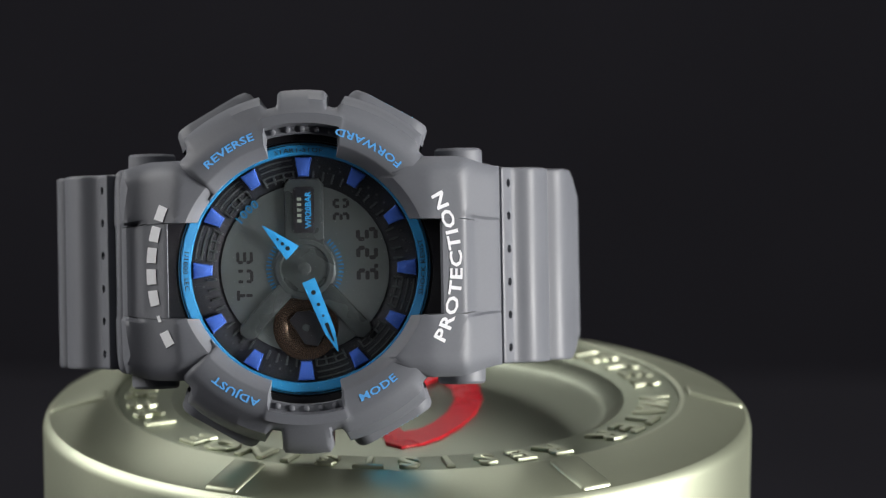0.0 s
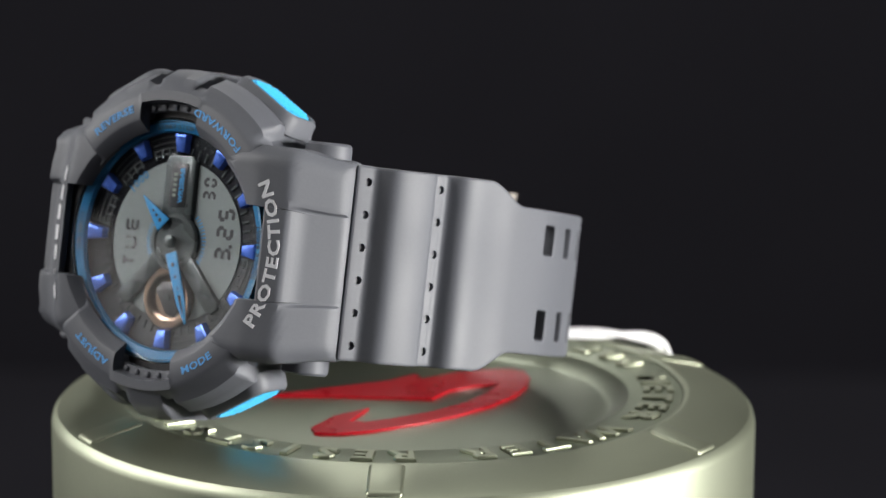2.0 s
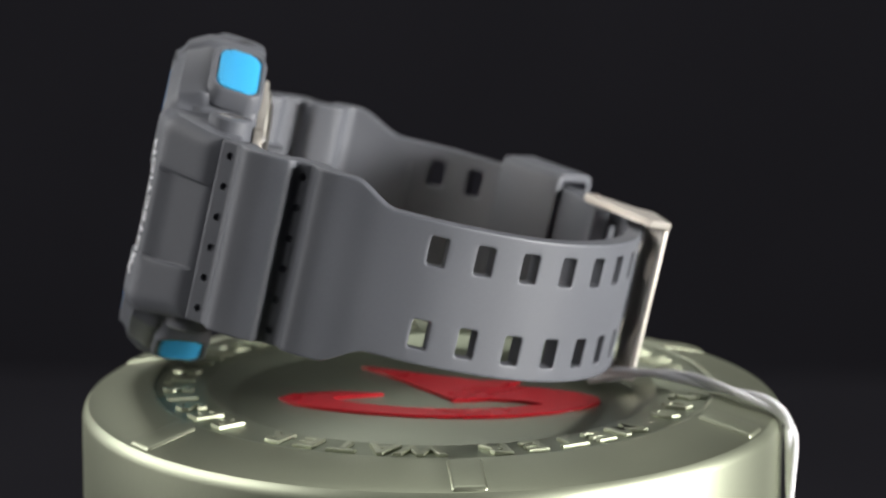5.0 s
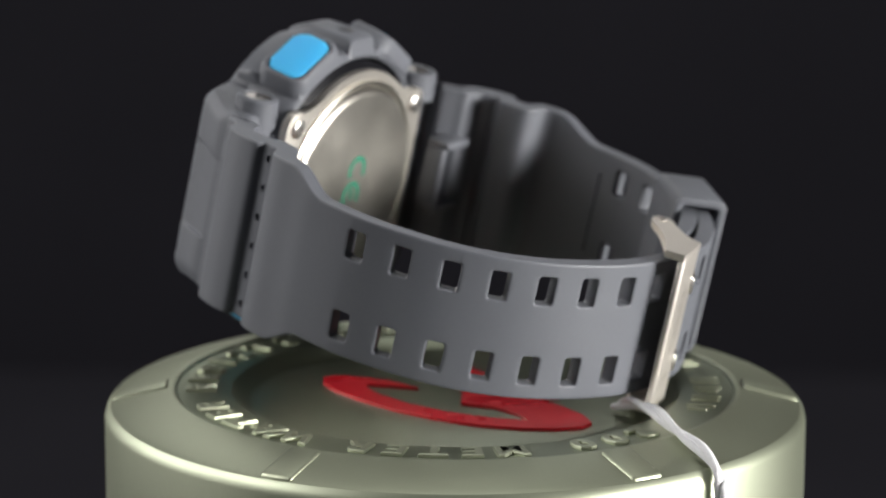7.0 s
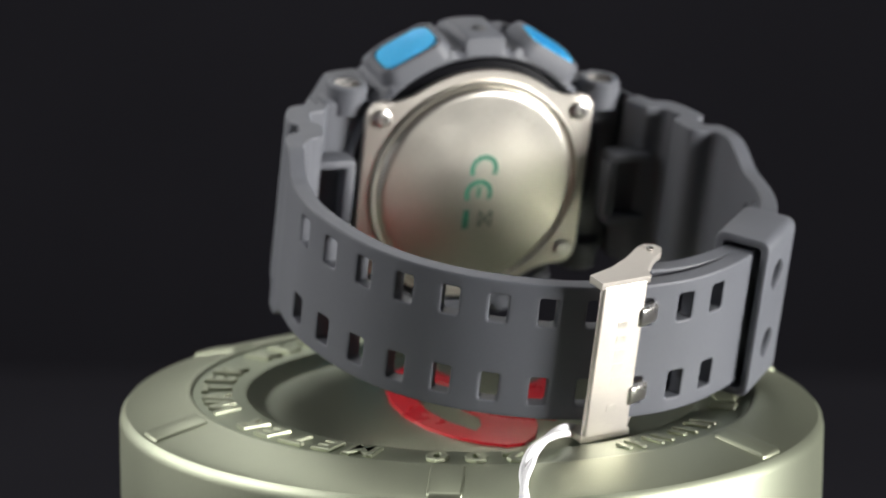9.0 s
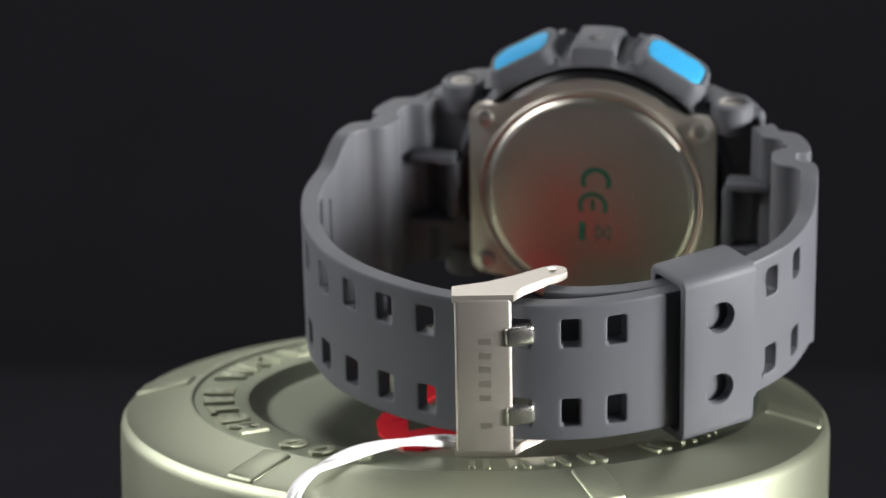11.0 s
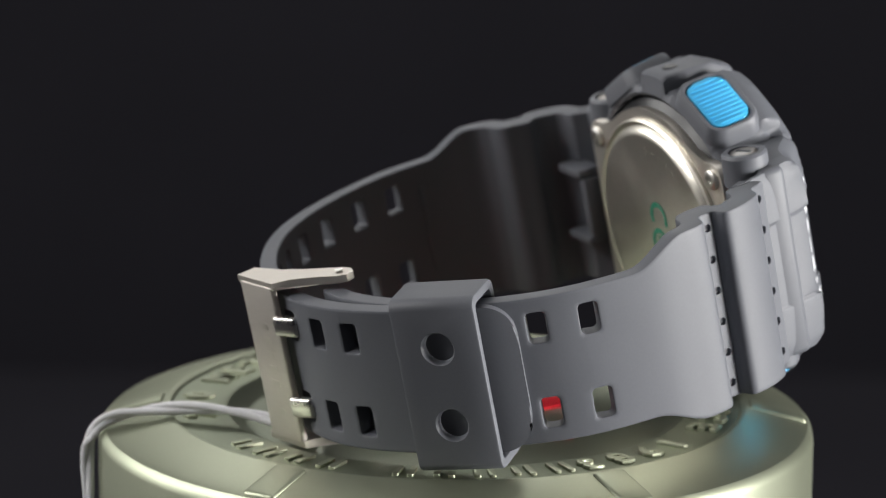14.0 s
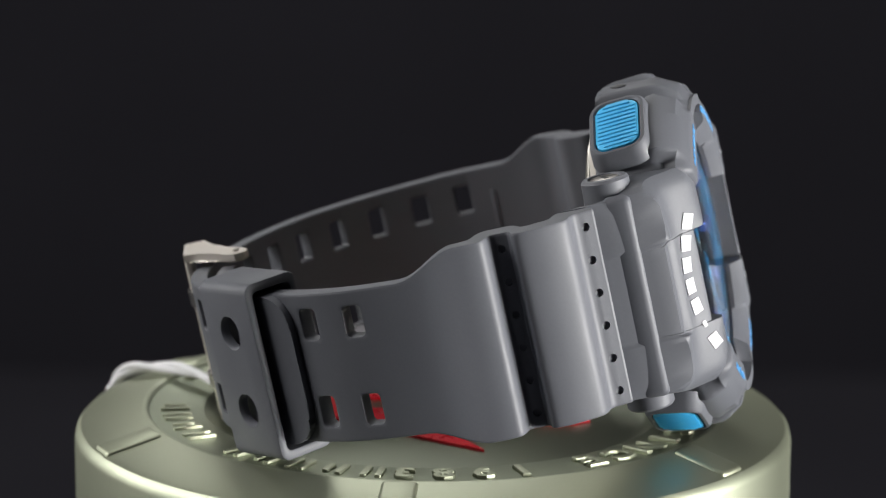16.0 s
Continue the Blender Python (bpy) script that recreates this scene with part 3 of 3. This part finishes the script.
class Line:
    """A smooth line in the strap's plane, told by the length along it."""

    def __init__(self, pts):
        self.p = catmull(pts, 12)
        self.s = [0.0]
        for a, b in zip(self.p, self.p[1:]):
            self.s.append(self.s[-1] + (b - a).length)
        self.length = self.s[-1]

    def point(self, s):
        s = min(max(s, 0), self.length)
        i = min(int(np.searchsorted(self.s, s)), len(self.s) - 1)
        i = max(i, 1)
        t = (s - self.s[i - 1]) / max(1e-9, self.s[i] - self.s[i - 1])
        return self.p[i - 1].lerp(self.p[i], t)

    def out(self, s):
        d = (self.point(s + 0.4) - self.point(s - 0.4)).normalized()
        return Vector((-d.y, d.x))

    def out_wide(self, s):
        d = (self.point(s + 3.5) - self.point(s - 3.5)).normalized()
        return Vector((-d.y, d.x))

    def near(self, x, z):
        q = Vector((x, z))
        return self.s[min(range(len(self.p)), key=lambda i: (self.p[i] - q).length)]


def strap_mesh(line, turn, half, thick, holes, s_end, sag, tip=0.0, hw=2.7, hh=4.3, step=1.1):
    """A band along the line with square holes through it. turn: +1 or -1, the side that faces outwards."""
    cuts = set()
    for s, _ in holes:
        cuts.update((round(s - hw / 2, 4), round(s + hw / 2, 4)))
    s = 0.0
    base = []
    while s < s_end:
        base.append(s)
        s += step if 30 < s < s_end - tip else 0.45
    base.append(s_end)
    ss = sorted(cuts | {round(b, 4) for b in base if all(abs(b - c) > 0.45 for c in cuts)})
    rows = sorted({c for _, c in holes})
    bm = bmesh.new()
    ycut = []
    for c in rows:
        ycut += [c - hh / 2, c, c + hh / 2]
    grid = {}
    cols = [(-1, 0), (-1, 0.5)] + [(0, y) for y in ycut] + [(1, -0.5), (1, 0)]
    if not rows:
        cols = [(-1, 0), (-1, 0.5), (0, -6), (0, 0), (0, 6), (1, -0.5), (1, 0)]
    for i, s in enumerate(ss):
        w = half(s)
        if tip and s > s_end - tip:
            q = (s - (s_end - tip)) / tip
            w = w - tip * (1 - math.sqrt(max(0, 1 - q * q)))
        p, o = line.point(s), line.out_wide(s) * turn
        for j, (side, y) in enumerate(cols):
            yy = side * w + y if side else y
            yy = max(-w, min(w, yy))
            for layer in (0, 1):
                q = p - o * (thick(s) * layer)
                grid[i, j, layer] = bm.verts.new((q.x, yy + sag(s), q.y))

    def hole(i, j):
        sm = (ss[i] + ss[i + 1]) / 2
        (a, ya), (b, yb) = cols[j], cols[j + 1]
        if a or b:
            return False
        ym = (ya + yb) / 2
        return any(abs(sm - s) < hw / 2 and abs(ym - c) < hh / 2 for s, c in holes)

    n, m = len(ss), len(cols)
    cells = {(i, j) for i in range(n - 1) for j in range(m - 1) if not hole(i, j)}
    for i, j in cells:
        for layer in (0, 1):
            q = [grid[i, j, layer], grid[i + 1, j, layer], grid[i + 1, j + 1, layer], grid[i, j + 1, layer]]
            bm.faces.new(q if layer else q[::-1])
        for (di, dj), (a, b) in (((-1, 0), ((i, j), (i, j + 1))), ((1, 0), ((i + 1, j), (i + 1, j + 1))), ((0, -1), ((i, j), (i + 1, j))), ((0, 1), ((i, j + 1), (i + 1, j + 1)))):
            if (i + di, j + dj) not in cells:
                bm.faces.new((grid[(*a, 0)], grid[(*b, 0)], grid[(*b, 1)], grid[(*a, 1)]))
    bmesh.ops.remove_doubles(bm, verts=bm.verts[:], dist=1e-4)
    bmesh.ops.recalc_face_normals(bm, faces=bm.faces[:])
    def corner(e):
        q = [v.co for v in e.verts]
        if len(e.link_faces) != 2 or e.calc_face_angle(0) < radians(60) or abs(q[0].y - q[1].y) > 0.02:
            return False
        y = q[0].y - sag(0)
        return (q[0] - q[1]).length > 1.5 and any(abs(abs(y - c + sag(0) - sag(h)) - hh / 2) < 0.05 and (line.point(h) - Vector((q[0].x, q[0].z))).length < hw * 1.3 + 2.7 for h, c in holes)
    bmesh.ops.bevel(bm, geom=[e for e in bm.edges if corner(e)], offset=0.65, segments=3, profile=0.5, affect="EDGES", clamp_overlap=True)
    end = line.point(s_end)
    end = Vector((end.x, 0, end.y))
    sharp = [e for e in bm.edges if len(e.link_faces) == 2 and e.calc_face_angle(0) > radians(55)]
    if tip:
        sharp = [e for e in sharp if min(math.hypot(v.co.x - end.x, v.co.z - end.z) for v in e.verts) > tip + 0.6]
    bmesh.ops.bevel(bm, geom=sharp, offset=0.36, segments=2, profile=0.5, affect="EDGES", clamp_overlap=False)
    return bm


def half_width(s0, s1, start=13.7):
    def f(s):
        return start - 3.1 * smooth_step(s0, s1, s)
    return f


# the long end, from the six o'clock side round to its tip under the keeper
long_line = Line([(27.4, -5.0), (27.8, -5.6), (28.4, -6.7), (29.1, -7.7), (31.3, -8.3), (32.4, -9.4), (33.5, -11.8), (34.0, -14.2), (33.9, -15.3), (33.0, -16.1), (33.4, -17.4), (33.7, -18.5), (35.4, -19.2), (36.3, -20.0), (37.1, -21.8), (37.8, -25.0), (38.8, -30.0), (39.2, -38.2), (37.8, -45.3), (35.2, -52.3), (31.3, -58.4), (26.2, -63.4), (20.2, -67.2), (13.6, -70.0), (6.8, -71.6), (-0.5, -72.2), (-7.6, -71.4), (-13.8, -69.2), (-20.0, -65.6), (-26.0, -60.8), (-30.4, -56.0), (-32.6, -52.6)])
s_sh, s_nr = long_line.near(37.7, -24.0), long_line.near(38.9, -31.5)
hole_s = [long_line.near(x, z) for x, z in ((39.2, -38.2), (37.8, -45.3), (35.2, -52.3), (31.3, -58.4), (26.2, -63.4), (20.2, -67.2), (13.6, -70.0), (6.8, -71.6), (-0.5, -72.2), (-7.6, -71.4), (-13.8, -69.2))]
holes = [(s, c) for s in hole_s for c in (-6.2, 6.2)]


def sag_long(s):
    """How far the strap hangs askew."""
    return -0.9 * smooth_step(s_nr - 12, hole_s[3], s) + 0.55 * smooth_step(hole_s[6], hole_s[10] + 10, s)


def thick_long(s):
    return 2.6 + 1.2 * (1 - smooth_step(s_sh - 6, s_sh, s))


long_strap = part("strap", strap_mesh(long_line, 1, half_width(s_sh, s_nr), thick_long, holes, long_line.length, sag_long, 4.5), RESIN, watch, "grey resin strap end with two rows of holes", None, True, 40)

# the short end, from the twelve o'clock side to the buckle
short_line = Line([(-28.0, -9.2), (-28.3, -9.8), (-28.8, -10.7), (-29.6, -12.0), (-31.8, -12.5), (-32.9, -13.5), (-34.2, -16.0), (-34.9, -18.6), (-34.6, -19.8), (-33.1, -20.5), (-33.1, -21.7), (-33.4, -22.9), (-35.6, -23.5), (-36.4, -24.4), (-37.0, -27.5), (-37.3, -34.0), (-35.9, -43.1), (-33.1, -49.8), (-28.6, -56.0), (-22.5, -61.2), (-15.5, -65.2), (-8.5, -67.4), (-3.0, -67.6)])
t_sh, t_nr = short_line.near(-37, -27.5), short_line.near(-37.2, -36.0)
short_holes = [(short_line.near(x, z), c) for x, z in ((-35.9, -43.1), (-33.1, -49.8)) for c in (-6.2, 6.2)]


def sag_short(s):
    return -0.3 * smooth_step(t_sh, t_nr, s) - 0.2 * smooth_step(short_line.length - 22, short_line.length, s)


def thick_short(s):
    return 2.6 + 1.2 * (1 - smooth_step(t_sh - 6, t_sh, s))


short_strap = part("strap", strap_mesh(short_line, -1, half_width(t_sh, t_nr), thick_short, short_holes, short_line.length, sag_short), RESIN, watch, "grey resin strap end with ridged shoulder", None, True, 40)
for strap in (long_strap, short_strap):
    mod = strap.modifiers.new("even_normals", "WEIGHTED_NORMAL")
    mod.keep_sharp, mod.weight = True, 80


def stud_pits(line, turn, places):
    pits = []
    for x, z in places:
        s = line.near(x, z)
        p, o = line.point(s), line.out(s) * turn
        for k in range(6):
            y = 11.5 - 4.6 * k
            bm = lathe([(0, -0.6), (0.5, -0.5), (0.62, 0.2), (0.7, 0.9), (0, 0.9)], 14)
            bm.transform(Matrix.Translation((p.x, y, p.y)) @ Matrix.Rotation(math.atan2(o.x, o.y), 4, "Y"))
            pits.append(bm)
    return merge(pits)


long_strap.data = cut(long_strap.data, stud_pits(long_line, 1, ((28.3, -6.6), (33.4, -17.3))))
short_strap.data = cut(short_strap.data, stud_pits(short_line, -1, ((-28.8, -10.7), (-33.1, -21.7))))

# frames inside the strap's ends that hold it to the case
for sx, z in ((1, -12.6), (-1, -15.6)):
    for y in (-5.4, 5.4):
        part("link_rib", box(sx * 25.0, y, z + 1.2, 7.0, 1.4, 4.2, 0.5, 2), RESIN, watch)
    part("link_post", box(sx * 22.0, 0, z + 1.4, 1.8, 9.6, 3.4, 0.5, 2), RESIN, watch)

# a shallow step on the strap's inner side, before the first holes
for line, turn, s0, thick, sag in ((long_line, 1, hole_s[0] - 5.2, thick_long, sag_long), (short_line, -1, short_holes[0][0] - 5.0, thick_short, sag_short)):
    p, o = line.point(s0), line.out(s0) * turn
    q = p - o * (thick(s0) + 0.05)
    part("inner_step", box(0, 0, 0, 0.7, 13.6, 0.5, 0.18, 2), RESIN, watch, "", Matrix.Translation((q.x / 1000, sag(s0) / 1000, q.y / 1000)) @ Matrix.Rotation(math.atan2(o.x, o.y), 4, "Y"))


# ---------- keeper and buckle ----------
def oriented(x, z, nx, nz):
    """A frame on the strap: local z outwards, local y along the strap's width."""
    n = Vector((nx, 0, nz)).normalized()
    y = Vector((0, 1, 0))
    xx = y.cross(n)
    m = Matrix((xx, y, n)).transposed().to_4x4()
    m.translation = Vector((x, 0, z)) / 1000
    return m


def keeper_mesh():
    out, inn = rounded(25.4, 8.6, 1.5, 5), rounded(22.6, 6.0, 0.7, 5)
    bm = bmesh.new()
    n = len(out)
    rows = []
    for o, x in ((out, -6.2), (out, 6.2), (inn, 6.2), (inn, -6.2)):
        rows.append([bm.verts.new((x, a, b)) for a, b in o])
    for a, b in zip(rows, rows[1:] + rows[:1]):
        for k in range(n):
            bm.faces.new((a[k], a[(k + 1) % n], b[(k + 1) % n], b[k]))
    bmesh.ops.recalc_face_normals(bm, faces=bm.faces[:])
    bmesh.ops.bevel(bm, geom=[e for e in bm.edges if len(e.link_faces) == 2 and e.calc_face_angle(0) > radians(60)], offset=0.4, segments=2, profile=0.5, affect="EDGES")
    return bm


KEEPER = oriented(-24.4, -59.1, -0.69, -0.72)
keeper = part("keeper", keeper_mesh(), RESIN, watch, "grey resin strap keeper with two round dimples", at(0, -0.2, 0) @ KEEPER)
pits = []
for y in (-5.6, 5.6):
    bm = lathe([(0, 2.4), (2.1, 2.4), (2.15, 3.5), (2.2, 4.0), (2.55, 4.45), (2.55, 5.0), (0, 5.0)], 36)
    bm.transform(Matrix.Translation((0, y, 0)))
    pits.append(bm)
keeper.data = cut(keeper.data, merge(pits))

buckle = new("buckle")
buckle.parent = watch
tagged(buckle, "brushed steel buckle")
BUCKLE = oriented(4.3, -74.1, -0.2, -0.98)
buckle.matrix_local = at(0, -0.6, 0) @ BUCKLE
part("plate", box(0, 0, 0, 8.0, 24.4, 1.1, 0.52, 4), STEEL, buckle, "brushed steel plate with engraved marks")
for y in (-12.3, 12.3):
    side = 1 if y > 0 else -1
    arm = slab([(-4.3, 0.45), (4.3, 0.45), (4.7, -0.6), (5.4, -1.9), (8.6, -4.6), (11.0, -6.0), (11.9, -7.2), (11.6, -8.6), (10.3, -9.2), (8.6, -8.7), (4.5, -6.0), (0.5, -4.0), (-4.3, -2.6)], -0.6, 0.6, 0.25)
    part("arm", arm, STEEL, buckle, "", at(0, y - 0.2 * side, 0, 90, 0, 0))
    part("pin_end", lathe([(0, 0.5), (0.55, 0.5), (0.6, 0.75), (0, 0.8)], 20), CHROME, buckle, "", at(9.8, y, -7.4, -90 if y > 0 else 90, 0, 0))
for y in (-6.2, 6.2):
    part("prong", box(0, 0, 0, 4.2, 3.0, 1.5, 0.55, 3), CHROME, buckle, "polished steel prong", at(5.0, y, -0.2, 0, 16, 0))
for k in range(7):
    if k != 1:
        part("engraved_mark", box(0, 0, 0, 1.6, 1.0, 0.05), STEEL_BACK, buckle, "", at(0.3, -7.6 + 2.2 * k, 0.56), False)

# ---------- white tag cord ----------
CORD_AT = at(-5.88, -0.33, 0)
cord = new("tag_cord")
tagged(cord, "white twisted tag cord hanging from the buckle over the rim", "cord")


def polar(r, a, z):
    return (r * math.cos(radians(a)), r * math.sin(radians(a)), z)


way = [polar(25.5, 103.5, -0.5), polar(27.5, 98.5, 0.6), polar(30, 93.5, 1.5), polar(34, 87.4, 2.3), polar(38, 82.4, 2.5), polar(42.2, 78.6, 2.2), polar(47, 76.2, 1.5), polar(51, 75.0, 0.6), polar(53.8, 74.6, -1.2), polar(55.0, 74.6, -4.5), polar(55.0, 74.9, -12), polar(54.8, 75.4, -26), polar(54.6, 76.4, -46)]
dense = []
P = [way[0]] + way + [way[-1]]
for i in range(1, len(P) - 2):
    p0, p1, p2, p3 = (Vector(q) for q in P[i - 1:i + 3])
    n = max(4, int((p2 - p1).length / 0.45))
    for k in range(n):
        t = k / n
        dense.append(0.5 * ((2 * p1) + (p2 - p0) * t + (2 * p0 - 5 * p1 + 4 * p2 - p3) * t * t + (3 * p1 - p0 - 3 * p2 + p3) * t ** 3))
for phase in (0, math.pi):
    run, strand = 0.0, []
    for i, p in enumerate(dense):
        d = (dense[min(i + 1, len(dense) - 1)] - dense[max(i - 1, 0)]).normalized()
        u = d.cross(Vector((0, 0, 1)) if abs(d.z) < 0.95 else Vector((1, 0, 0))).normalized()
        v = d.cross(u)
        run += 0.45
        a = phase + 2 * math.pi * run / 26 + 0.35 * math.sin(run * 0.21)
        strand.append(p + 0.44 * (math.cos(a) * u + math.sin(a) * v))
    part("thread", tube(strand, 0.58), CORD, cord)


# ---------- the turning ----------
TURN = [0.0, -8.82, -17.57, -26.32, -35.09, -43.80, -52.39, -60.95, -69.53, -78.15, -86.80, -95.50, -104.24, -113.00, -121.77, -130.62, -139.54, -148.48, -157.38,
        -166.25, -175.05, -183.80, -192.53, -201.23, -209.95, -218.59, -227.18, -235.73, -244.29, -252.91, -261.45, -269.90, -278.45]


def motions():
    for thing, place in ((tin, TIN_AT), (watch, WATCH_AT), (cord, CORD_AT)):
        walk(thing, [(0.5 * k, pose(0, 0, 0, 0, 0, a) @ place) for k, a in enumerate(TURN)])


motions()
